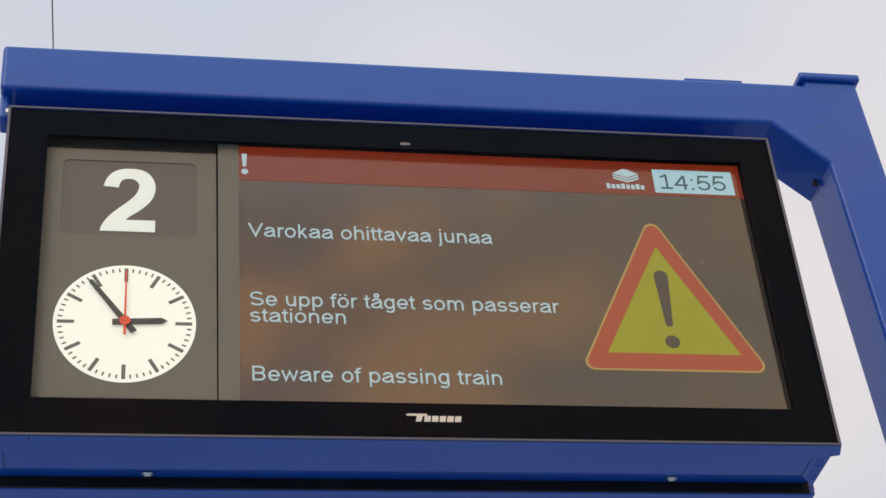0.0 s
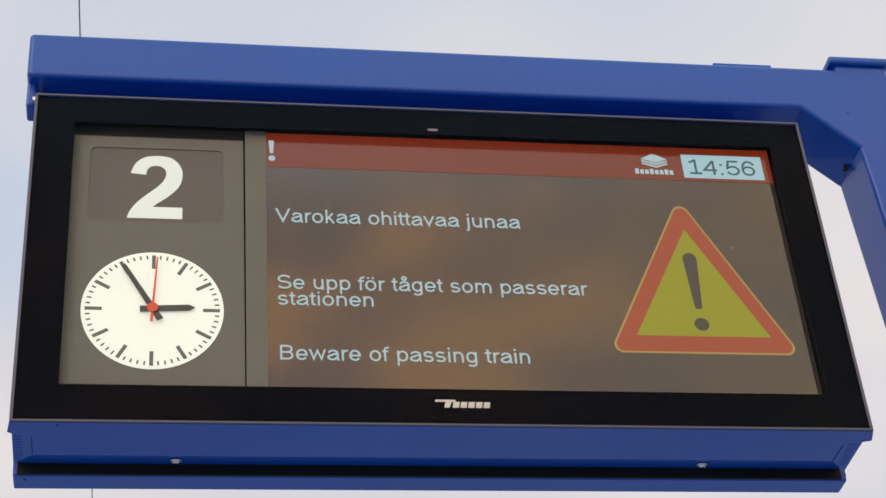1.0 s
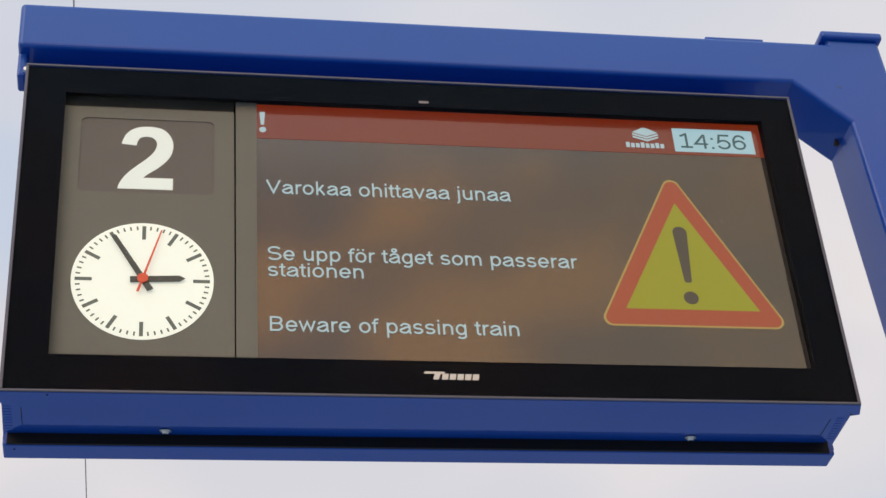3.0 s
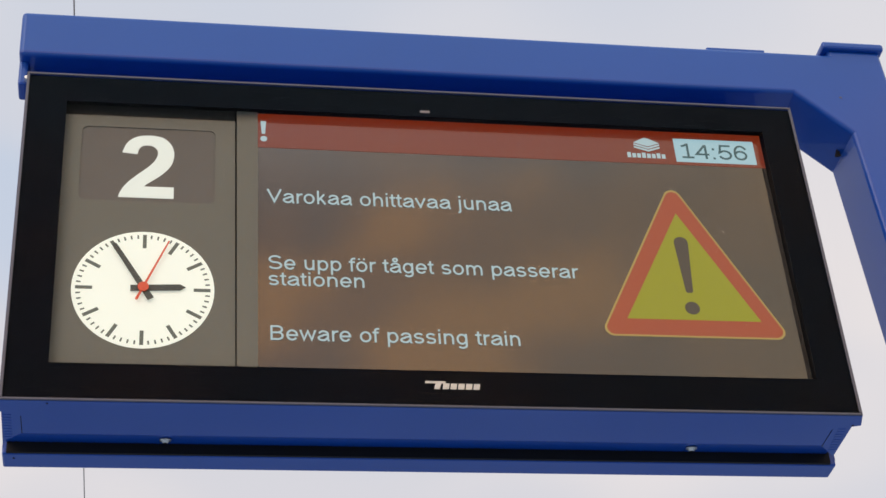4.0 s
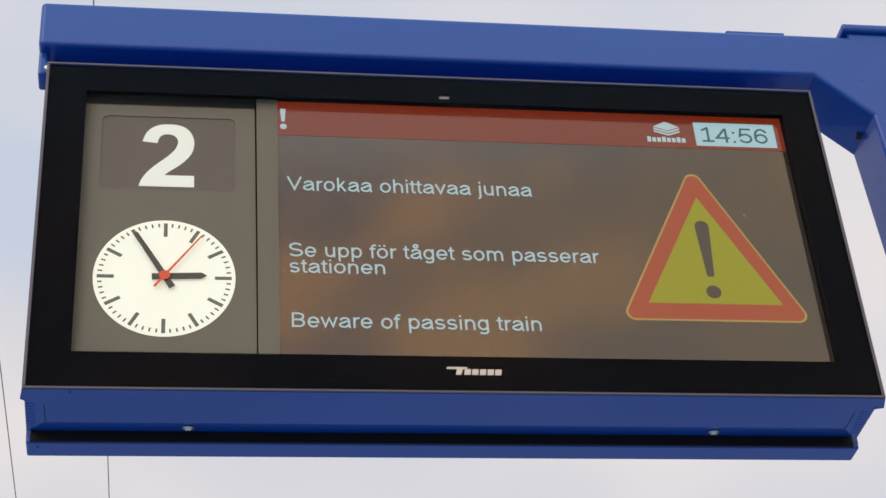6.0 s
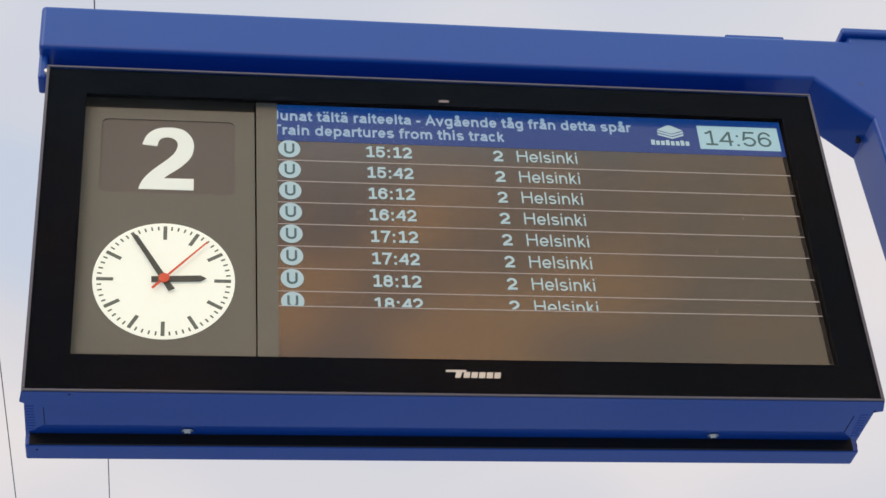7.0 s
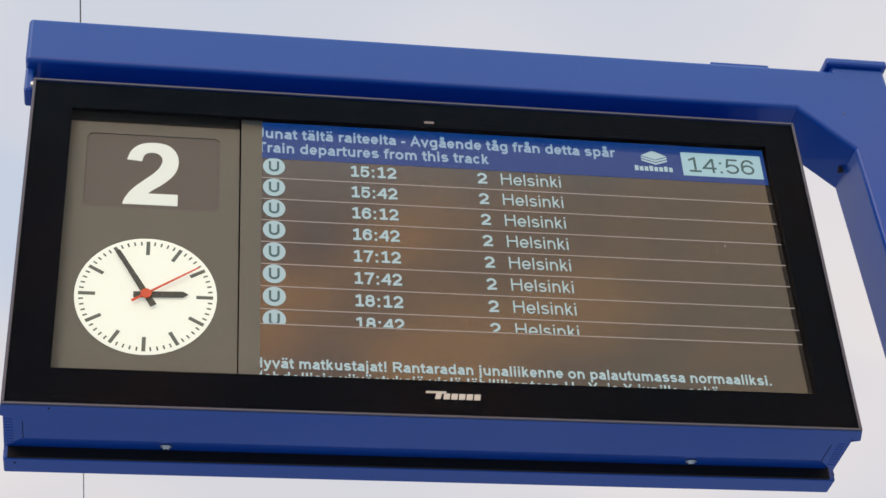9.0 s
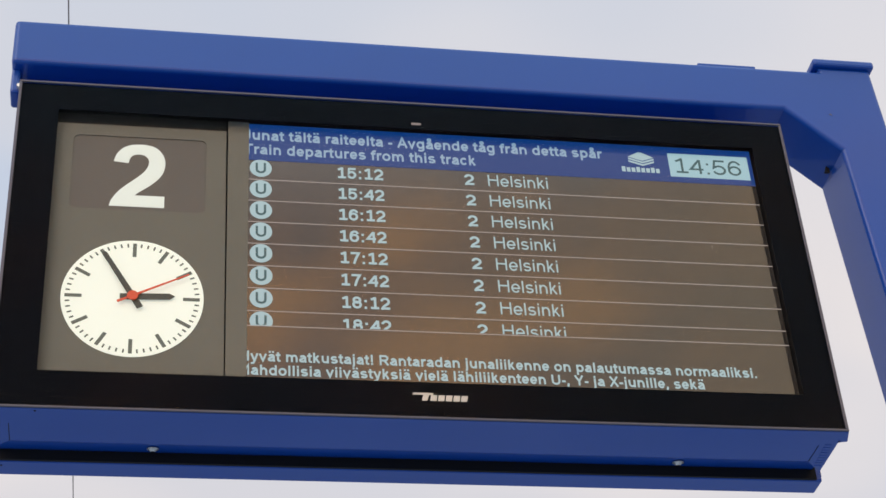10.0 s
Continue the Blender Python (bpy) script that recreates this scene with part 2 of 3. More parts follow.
def digit_strokes(c, w):
    """Centre lines of a digit in a box 0.5 wide and 0.716 high, for a stroke of width w."""
    h = w / 2
    l, r, b, t = h, 0.5 - h, h, CAPH - h
    cx = 0.25
    rx = (r - l) / 2
    if c == "1":
        return [([(0.29, 0.0), (0.29, CAPH)], False), ([(0.07, 0.565), (0.17, 0.60), (0.27, 0.675)], False), ([(0.06, h), (0.49, h)], False)]
    if c == "2":
        return [(bow(cx, t - 0.185, rx, 0.185, 172, -25) + [(0.365, 0.330), (0.20, 0.205), (0.125, 0.115), (h, 0.0)], False),
                ([(h, b), (0.5, b)], False)]
    if c == "4":
        return [([(0.385, 0.0), (0.385, CAPH - 0.04)], False), ([(0.5, 0.17 + h), (l, 0.17 + h), (0.375, CAPH - 0.05)], False)]
    if c == "5":
        return [([(0.47, t), (0.115, t), (l + 0.015, 0.34)] + bow(cx - 0.005, b + 0.19, rx, 0.19, 135, -160, 18), False)]
    if c == "6":
        return [(bow(cx, b + 0.19, rx, 0.19, 0, 360, 24)[:-1], True), (bow(cx + 0.02, 0.36, rx + 0.02, t - 0.36, 30, 190, 14) + [(l, 0.24)], False)]
    if c == "9":
        return [([(0.5 - px, CAPH - pz) for px, pz in line], closed) for line, closed in digit_strokes("6", w)]
    if c == "7":
        return [([(0.02, t), (r + 0.01, t), (0.29, 0.33), (0.19, 0.0)], False)]
    if c == "8":
        return [(bow(cx, t - 0.145, rx - 0.025, 0.145, 0, 360, 22)[:-1], True), (bow(cx, b + 0.17, rx, 0.17, 0, 360, 24)[:-1], True)]
    return [(bow(cx, CAPH / 2, rx, t - CAPH / 2, 0, 360, 28)[:-1], True)]


def letter_strokes(ch, w, A):
    """Centre lines of a letter or sign of a plain grotesque with the advance A, for a stroke of width w."""
    h = w / 2
    l, r, mid = 0.068 + h, A - 0.068 - h, A / 2
    lo, ro = 0.040 + h, A - 0.040 - h            # sides of round letters
    cx, rx = (lo + ro) / 2, (ro - lo) / 2
    top, zc, rz = XH - h, XH / 2, XH / 2 - h + 0.006
    ra = min(0.20, top - 0.25)                   # rise of an arch
    acx, arx = (l + r) / 2, (r - l) / 2
    ct, q = CAPH - h, 0.0

    def stem(x, z0, z1):
        return ([(x, z0), (x, z1)], False)

    def ring(x, z, a, b):
        return (bow(x, z, a, b, 0, 360, 26)[:-1], True)

    if ch in "äåö":
        body = letter_strokes(PLAIN[ch], w, A)
        if ch == "å":
            return body + [ring(mid, XH + 0.135, 0.088, 0.078)]
        return body + [stem(mid - 0.105, 0.605, 0.605 + w * 0.95), stem(mid + 0.105, 0.605, 0.605 + w * 0.95)]
    if ch == "a":
        return [([(lo + 0.02, XH * 0.70)] + bow(cx, top - 0.135, rx - 0.02, 0.135, 150, 0) + [(ro - 0.02, 0.10), (ro + 0.025, 0.0)], False),
                ([(ro - 0.02, 0.335), (cx, 0.300)] + bow(cx - 0.02, 0.15, rx - 0.01, 0.15 - h, 100, 290) + [(ro - 0.03, 0.16)], False)]
    if ch == "b":
        return [stem(l, 0, CAPH), ring(cx + 0.012, zc, rx - 0.012, rz)]
    if ch == "c":
        return [(bow(cx, zc, rx, rz, 38, 322, 24), False)]
    if ch == "d":
        return [stem(r, 0, CAPH), ring(cx - 0.012, zc, rx - 0.012, rz)]
    if ch == "e":
        return [(bow(cx, zc, rx, rz, 0, 325, 26), False), ([(lo, zc - 0.01), (ro + h, zc - 0.01)], False)]
    if ch == "f":
        x = A * 0.45
        return [([(x, 0), (x, 0.56)] + bow(x + 0.10, 0.57, 0.10, ct - 0.57, 180, 80, 8) + [(A + 0.02, ct)], False), ([(0.01, top), (A - 0.01, top)], False)]
    if ch == "g":
        return [ring(cx - 0.012, zc, rx - 0.012, rz), ([(r, XH), (r, -0.03)] + bow(acx, -0.04, arx, 0.17 - h, 0, -150, 12), False)]
    if ch in "hn":
        return [stem(l, 0, CAPH if ch == "h" else XH), ([(l, top - ra - 0.03)] + bow(acx, top - ra, arx, ra, 170, 0) + [(r, 0)], False)]
    if ch == "m":
        m = (l + r) / 2
        e = (m - l) / 2
        return [stem(l, 0, XH), ([(l, top - ra)] + bow(l + e, top - ra, e, ra, 170, 0) + [(m, 0)], False),
                ([(m, top - ra)] + bow(m + e, top - ra, e, ra, 170, 0) + [(r, 0)], False)]
    if ch == "i":
        return [stem(mid, 0, XH), stem(mid, CAPH - w * 1.05, CAPH)]
    if ch == "j":
        return [([(mid, XH), (mid, -0.08)] + bow(mid - 0.09, -0.08, 0.09, 0.12 - h, 0, -95, 8), False), stem(mid, CAPH - w * 1.05, CAPH)]
    if ch == "k":
        return [stem(l, 0, CAPH), ([(l, 0.185), (r - 0.01, XH)], False), ([(l + (r - l) * 0.40, 0.29), (r + 0.03, 0.0)], False)]
    if ch == "l":
        return [stem(mid, 0, CAPH)]
    if ch == "o":
        return [ring(cx, zc, rx, rz)]
    if ch == "p":
        return [stem(l, -0.205, XH), ring(cx + 0.012, zc, rx - 0.012, rz)]
    if ch == "r":
        return [stem(l, 0, XH), ([(l, top - ra)] + bow(l + 0.17, top - ra, 0.17, ra, 175, 85, 8) + [(A - 0.005, top - 0.005)], False)]
    if ch in "sS":
        t = top if ch == "s" else ct
        q = (t - h) / 4
        return [(bow(cx, t - q, rx - 0.01, q, 25, 270, 18) + bow(cx, h + q, rx, q, 90, -158, 18)[1:], False)]
    if ch == "t":
        x = A * 0.46
        return [([(x, 0.665), (x, 0.15)] + bow(x + 0.09, 0.14, 0.09, 0.14 - h, 180, 270, 7) + [(A - 0.015, h)], False), ([(0.005, top), (A - 0.015, top)], False)]
    if ch == "u":
        return [stem(r, 0, XH), ([(l, XH)] + bow(acx, h + ra, arx, ra, 180, 350) + [(r, h + ra + 0.03)], False)]
    if ch == "v":
        return [([(h + 0.005, XH), (mid, 0.05), (A - h - 0.005, XH)], False)]
    if ch == "w":
        return [([(h + 0.01, XH), (A * 0.285, 0.06), (mid, XH - 0.06), (A * 0.715, 0.06), (A - h - 0.01, XH)], False)]
    if ch == "y":
        return [([(h + 0.015, XH), (mid + 0.01, 0.0)], False), ([(A - h - 0.015, XH), (mid - 0.01, -0.05), (mid - 0.07, -0.15), (0.05, -0.165)], False)]
    if ch == "A":
        return [([(h + 0.0, 0), (mid, CAPH - 0.03), (A - h, 0)], False), ([(A * 0.2, 0.235), (A * 0.8, 0.235)], False)]
    if ch == "B":
        k = 0.37
        return [stem(l, 0, CAPH), ([(l, ct), (A * 0.52, ct)] + bow(A * 0.52, (ct + k) / 2, r - A * 0.52 - 0.02, (ct - k) / 2, 90, -90, 12) + [(l, k)], False),
                ([(A * 0.56, k)] + bow(A * 0.56, (k + h) / 2, r - A * 0.56, (k - h) / 2, 90, -90, 12) + [(l, h)], False)]
    if ch == "H":
        return [stem(l, 0, CAPH), stem(r, 0, CAPH), ([(l, 0.385), (r, 0.385)], False)]
    if ch == "J":
        return [([(r, CAPH), (r, 0.21)] + bow(acx - 0.02, 0.20, r - acx + 0.02, 0.20 - h, 0, -165, 14), False)]
    if ch == "M":
        return [([(l, 0), (l, CAPH - 0.02), (mid, 0.06), (r, CAPH - 0.02), (r, 0)], False)]
    if ch == "R":
        k = 0.34
        return [stem(l, 0, CAPH), ([(l, ct), (A * 0.58, ct)] + bow(A * 0.58, (ct + k) / 2, r - A * 0.58 + 0.01, (ct - k) / 2, 90, -90, 12) + [(l, k)], False),
                ([(A * 0.50, k), (A - h - 0.01, 0.0)], False)]
    if ch == "T":
        return [stem(mid, 0, ct), ([(0.02, ct), (A - 0.02, ct)], False)]
    if ch == "U":
        return [([(l, CAPH), (l, 0.27)] + bow(acx, 0.26, arx, 0.26 - h, 180, 360, 16) + [(r, 0.27), (r, CAPH)], False)]
    if ch == "V":
        return [([(h + 0.005, CAPH), (mid, 0.06), (A - h - 0.005, CAPH)], False)]
    if ch == "X":
        return [([(h + 0.01, 0), (A - h - 0.02, CAPH)], False), ([(A - h - 0.01, 0), (h + 0.02, CAPH)], False)]
    if ch == "Y":
        return [([(h + 0.005, CAPH), (mid, 0.31), (A - h - 0.005, CAPH)], False), stem(mid, 0, 0.31)]
    if ch == "-":
        return [([(0.035, 0.255), (A - 0.035, 0.255)], False)]
    if ch == "!":
        return [stem(mid, 0.19, CAPH), stem(mid, 0, w)]
    if ch == ",":
        return [([(mid, w), (mid, 0.02), (mid - 0.04, -0.11)], False)]
    if ch == ":":
        return [stem(mid, 0, w * 1.05), stem(mid, XH - w * 1.05, XH)]
    return [stem(mid, 0, w)]


def letters(text, x0, x1, base, cap, y, bold=False, thick=0.0004, clip=None, weight=None):
    """Text as a thin upright mesh from x0 to x1 with the given baseline and capital height."""
    weight = weight or (0.130 if bold else 0.085)
    bm = bmesh.new()
    pen = 0.0
    for ch in text:
        key = PLAIN.get(ch, ch)
        adv = ((BOLD_WIDE.get(key) if bold else None) or WIDE.get(key) or CAPS.get(key) or 556) / 1000
        if ch.isdigit():
            strokes = [([(px + 0.028, pz) for px, pz in line], closed) for line, closed in digit_strokes(ch, weight)]
        else:
            strokes = letter_strokes(ch, weight, adv) if ch != " " else []
        for i, (line, closed) in enumerate(strokes):
            ribbon(bm, [(pen + px, pz) for px, pz in line], weight, -0.004 * i, closed)
        pen += adv
    lo, hi = min(v.co.x for v in bm.verts), max(v.co.x for v in bm.verts)
    sx, sz = (x1 - x0) / (hi - lo), cap / CAPH
    for v in bm.verts:
        v.co = (x0 + (v.co.x - lo) * sx, y + v.co.y * sz, base + v.co.z * sz)
    if clip is not None:
        bmesh.ops.bisect_plane(bm, geom=bm.verts[:] + bm.edges[:] + bm.faces[:], plane_co=(0, 0, clip), plane_no=(0, 0, 1), clear_inner=True)
    bm.normal_update()
    for f in bm.faces:
        if f.normal.y > 0:
            f.normal_flip()
    r = bmesh.ops.extrude_face_region(bm, geom=bm.faces[:])
    bmesh.ops.translate(bm, vec=(0, -thick, 0), verts=[g for g in r["geom"] if isinstance(g, bmesh.types.BMVert)])
    return bm


def shape(outline, y0, y1):
    bm = bmesh.new()
    slab(bm, outline, y0, y1)
    return bm


def block(x0, x1, y0, y1, z0, z1, bevel=0.0, seg=2):
    bm = bmesh.new()
    box(bm, x0, x1, y0, y1, z0, z1, bevel, seg)
    return bm


# ---- the ground ----
bm = bmesh.new()
bmesh.ops.create_grid(bm, x_segments=8, y_segments=8, size=1500)
tagged(part("ground", bm, CONCRETE), "light grey concrete station platform surface", "ground", kind="structure")

# ---- the blue post with its arm ----
ZB = 3.09            # underside of the display above the platform
W, H = 1.42, 0.67    # front of the display
BF, BB = 0.035, 0.164  # front and back of the arm's tube

gantry = tagged(new("display_post"), "blue painted square steel post with cantilever arm", "post")
gantry.location = (1.75, 0.1, 0)


def gpart(name, bm, mat=BLUE, label="", smooth=False):
    bmesh.ops.translate(bm, vec=(-1.75, -0.1, 0), verts=bm.verts[:])
    return part(name, bm, mat, gantry, label, smooth)


POST_L, POST_W, LEAN = 1.557, 0.110, math.tan(radians(2.75))
TOPZ = ZB + 0.863


def post_x(z):
    return POST_L + (ZB + 0.65 - z) * LEAN


# post and arm are welded into one, with a diagonal gusset in the inner corner
bm = bmesh.new()
slab(bm, [(-0.025, ZB + 0.747), (1.456, ZB + 0.745), (1.557, ZB + 0.648), (post_x(0.012), 0.012), (post_x(0.012) + POST_W, 0.012),
          (post_x(TOPZ) + POST_W, TOPZ), (post_x(TOPZ), TOPZ), (post_x(TOPZ), ZB + 0.8505), (-0.025, ZB + 0.8525)], BF, BB)
bmesh.ops.bevel(bm, geom=[e for e in bm.edges if abs(e.verts[0].co.y - e.verts[1].co.y) < 0.001 or e.verts[0].co.x < 0], offset=0.0085, segments=4, profile=0.5, affect="EDGES")
gpart("post_and_arm", bm)
gpart("post_cap", block(1.535, 1.664, BF - 0.010, BB + 0.010, ZB + 0.860, ZB + 0.877, 0.005), BLUE)
gpart("cover_plate", block(1.297, 1.417, BF + 0.006, BB - 0.006, ZB + 0.848, ZB + 0.8585, 0.002))
gpart("base_plate", block(post_x(0) - 0.09, post_x(0) + POST_W + 0.09, -0.06, 0.26, 0, 0.014, 0.003), STEEL, "galvanised base plate")
for bx in (post_x(0) - 0.06, post_x(0) + POST_W + 0.06):
    for by in (-0.03, 0.23):
        bm = bmesh.new()
        bmesh.ops.create_cone(bm, cap_ends=True, segments=6, radius1=0.016, radius2=0.016, depth=0.02, matrix=Matrix.Translation((bx, by, 0.023)))
        gpart("anchor_nut", bm, STEEL, "zinc anchor nut")
# end cheek that hangs from the arm's free end
gpart("end_cheek", block(-0.0245, -0.008, 0.058, 0.106, ZB + 0.694, ZB + 0.752, 0.005), BLUE)
# bright stub stands in for the sky between cheek and display
bm = bmesh.new()
bmesh.ops.create_cone(bm, cap_ends=True, segments=10, radius1=0.0050, radius2=0.0042, depth=0.010, matrix=Matrix.Translation((-0.0085, 0.055, ZB + 0.7045)) @ pose(0, 0, 0, 90))
gpart("sky_gap_stub", bm, STEEL, "bright steel stub for the gap of sky")
# hangers between arm and display
for hx in (0.18, 1.20):
    gpart("hanger", block(hx, hx + 0.09, 0.095, 0.150, ZB + 0.664, ZB + 0.749, 0.002), BLUE, "blue hanger bracket")
gpart("hanger_rail", block(0.0, 1.335, 0.088, 0.098, ZB + 0.705, ZB + 0.748, 0.002), BLUE, "blue hanger rail")
# black wedge added to stand for the dark notch in the gusset corner
bm = bmesh.new()
bmesh.ops.create_cone(bm, cap_ends=True, segments=3, radius1=0.010, radius2=0.009, depth=0.006,
                      matrix=Matrix.Translation((1.549, 0.104, ZB + 0.650)) @ pose(0, 0, 0, 0, -90, 0))
gpart("notch_wedge", bm, RUBBER, "black wedge for the dark corner notch")

bm = bmesh.new()
slab(bm, [(1.5455, ZB + 0.7365), (1.5510, ZB + 0.7395), (1.5522, ZB + 0.7320), (1.5505, ZB + 0.7345)], BF - 0.0006, BF + 0.001)
gpart("paint_chip", bm, TRIM, "small dark paint chip")

# ---- the display ----
display = tagged(new("passenger_display"), "blue two-sided station display with screen and clock", "display")
display.location = (0, 0, ZB)
D = 0.020            # depth of the screen behind the front

# shell: front and rear rim, middle body, channel along the underside
body = part("housing", block(-0.003, W + 0.003, 0.035, 0.165, 0.031, H - 0.004, 0.003), BLUE, display)


BASE = -0.009       # underside below the foot of the pane


def rim(name, y0, y1, x0, x1, low):
    bm = bmesh.new()
    w = 0.014
    box(bm, x0, x1, y0, y1, low, low + w, 0.003)
    box(bm, x0, x1, y0, y1, H - w, H, 0.003)
    box(bm, x0, x0 + w, y0 + 0.0005, y1 - 0.0005, low + w - 0.004, H - w + 0.004)
    box(bm, x1 - w, x1, y0 + 0.0005, y1 - 0.0005, low + w - 0.004, H - w + 0.004)
    return part(name, bm, BLUE, display)


rim("front_rim", 0.0065, 0.0345, -0.004, W + 0.006, BASE + 0.004)
rim("rear_rim", 0.1725, 0.2185, -0.006, W + 0.014, BASE)
part("rear_screen", block(0.010, W - 0.004, 0.175, 0.216, 0.003, H - 0.012), BLACK, display, "dark rear screen")
bm = bmesh.new()
plate(bm, [(-0.003, 0.0012), (W + 0.003, 0.0012), (W + 0.012, 0.0350), (W - 0.003, 0.0395), (W - 0.002, 0.145), (W - 0.008, 0.136), (W - 0.037, 0.1045), (0.029, 0.1055), (0.004, 0.127), (-0.003, 0.145), (-0.001, 0.0395), (-0.008, 0.0350)], BASE, BASE + 0.0028)
bmesh.ops.bevel(bm, geom=[e for e in bm.edges if all(v.co.z < BASE + 0.001 for v in e.verts)], offset=0.0015, segments=2, affect="EDGES")
under = part("underside_panel", bm, BLUE, display)
# the channel's cover slopes up towards the rear rim
bm = bmesh.new()
low, high = (0.1035, BASE + 0.006), (0.1675, BASE + 0.0205)
vs = [bm.verts.new(c) for c in ((0.0, *low), (W - 0.004, *low), (W - 0.004, *high), (0.0, *high), (0.0, low[0], BASE + 0.010), (W - 0.004, low[0], BASE + 0.010), (W - 0.004, high[0], BASE + 0.0240), (0.0, high[0], BASE + 0.0240))]
for f in ((0, 1, 2, 3), (7, 6, 5, 4), (0, 4, 5, 1), (1, 5, 6, 2), (2, 6, 7, 3), (3, 7, 4, 0)):
    bm.faces.new([vs[i] for i in f])
bmesh.ops.recalc_face_normals(bm, faces=bm.faces[:])
part("channel_cover", bm, BLUE, display)
# black strip in front of the rear rim
part("channel_strip", block(0.001, W + 0.002, 0.167, 0.1723, BASE + 0.001, BASE + 0.033), RUBBER, display, "black strip at the back of the channel")
for sx in (0.0285, W - 0.0360):
    part("seam", block(sx, sx + 0.0012, 0.050, 0.104, BASE - 0.0004, BASE + 0.001), RUBBER, under, "thin dark panel seam")
for side in (0.000, W - 0.0255):
    for k in range(9):
        y = 0.046 + k * 0.0088
        x = side + (0.0 if side < 0.5 else (k * 0.0006))
        part("louvre", block(x, x + 0.014, y, y + 0.0042, BASE - 0.0007, BASE + 0.001, 0.0004, 1), BLUE, under)
for bx in (0.2585, 1.1615):
    bm = bmesh.new()
    tilt = Matrix.Translation((bx, 0.1420, BASE + 0.0122)) @ pose(0, 0, 0, 18)
    bmesh.ops.create_cone(bm, cap_ends=True, segments=28, radius1=0.0097, radius2=0.0101, depth=0.0024, matrix=tilt)
    bmesh.ops.create_cone(bm, cap_ends=True, segments=24, radius1=0.0046, radius2=0.0068, depth=0.0032, matrix=tilt @ pose(0, 0, -0.0028))
    stud = bmesh.new()
    bmesh.ops.create_cone(stud, cap_ends=True, segments=6, radius1=0.0036, radius2=0.0036, depth=0.0008, matrix=tilt @ pose(0, 0, -0.0044))
    bolt = part("bolt", bm, STEEL, display, "zinc bolt with washer")
    part("socket", stud, RUBBER, bolt, "dark hex socket")

# plugged holes along the lower edge
for hx, hy, hz in ((0.071, 0.010, BASE), (0.013, 0.186, BASE), (1.4160, 0.0335, BASE)):
    bm = bmesh.new()
    bmesh.ops.create_cone(bm, cap_ends=True, segments=14, radius1=0.0019, radius2=0.0022, depth=0.0012, matrix=Matrix.Translation((hx, hy, hz)))
    part("plug", bm, RUBBER, display, "small dark plug")

# thin metal edge round the front pane
TX0, TX1, TZ1 = -0.003, W + 0.002, H + 0.002
for x0, x1, z0, z1 in ((TX0, TX1, BASE - 0.0005, BASE + 0.0038), (TX0, TX1, TZ1 - 0.0046, TZ1), (TX0, 0.002, BASE + 0.0038, TZ1 - 0.0046), (W - 0.003, TX1, BASE + 0.0038, TZ1 - 0.0046)):
    part("edge_trim", block(x0, x1, -0.0025, 0.0010, z0, z1, 0.0008, 1), TRIM, display, "thin grey metal edge")

# black mask with the opening for panel and screen
OL, OR, OB, OT = 0.0693, 1.3565, 0.0622, 0.6105
bm = bmesh.new()
box(bm, 0.001, W - 0.0005, 0.0012, 0.0028, BASE + 0.003, OB)
box(bm, 0.001, W - 0.0005, 0.0012, 0.0028, OT, H - 0.003)
box(bm, 0.001, OL, 0.0012, 0.0028, OB, OT)
box(bm, OR, W - 0.0005, 0.0012, 0.0028, OB, OT)
part("black_mask", bm, BLACK, display, "glossy black printed mask")
bm = bmesh.new()
box(bm, OL - 0.03, OL - 0.02, 0.006, 0.034, OB - 0.03, OT + 0.03)
box(bm, OR + 0.006, OR + 0.016, 0.006, 0.034, OB - 0.03, OT + 0.03)
box(bm, OL - 0.03, OR + 0.016, 0.006, 0.034, OT + 0.018, OT + 0.03)
box(bm, OL - 0.03, OR + 0.016, 0.006, 0.034, OB - 0.055, OB - 0.045)
part("inner_frame", bm, RUBBER, display, "black inner frame")
part("backing", block(0.006, W - 0.006, 0.034, 0.038, 0.006, H - 0.006), RUBBER, display, "black inner backing")
bm = bmesh.new()
box(bm, 0.004, W - 0.004, -0.0012, 0.0006, BASE + 0.0039, H - 0.0032)
pane = part("front_pane", bm, GLASS, display, "clear anti-reflective glass pane")
pane.visible_shadow = False

# status window and maker's mark on the mask (plain shapes)
part("sensor_window", shape(rounded([(0.703, 0.6195), (0.7215, 0.6195), (0.7215, 0.6245), (0.703, 0.6245)], 0.002), 0.0006, 0.0016), SENSOR, display, "small pale sensor window")
mark = part("maker_mark", shape([(0.6765, 0.0415), (0.7105, 0.0415), (0.7090, 0.0375), (0.7030, 0.0375), (0.6990, 0.0265), (0.6900, 0.0265), (0.6930, 0.0375), (0.6750, 0.0375)], 0.0006, 0.0016), LOGO, display, "white printed mark")
for k in range(5):
    x = 0.704 + k * 0.0128
    part("mark_bar", shape([(x + 0.002, 0.0375), (x + 0.0125, 0.0375), (x + 0.0105, 0.0265), (x, 0.0265)], 0.0006, 0.0016), LOGO, mark)

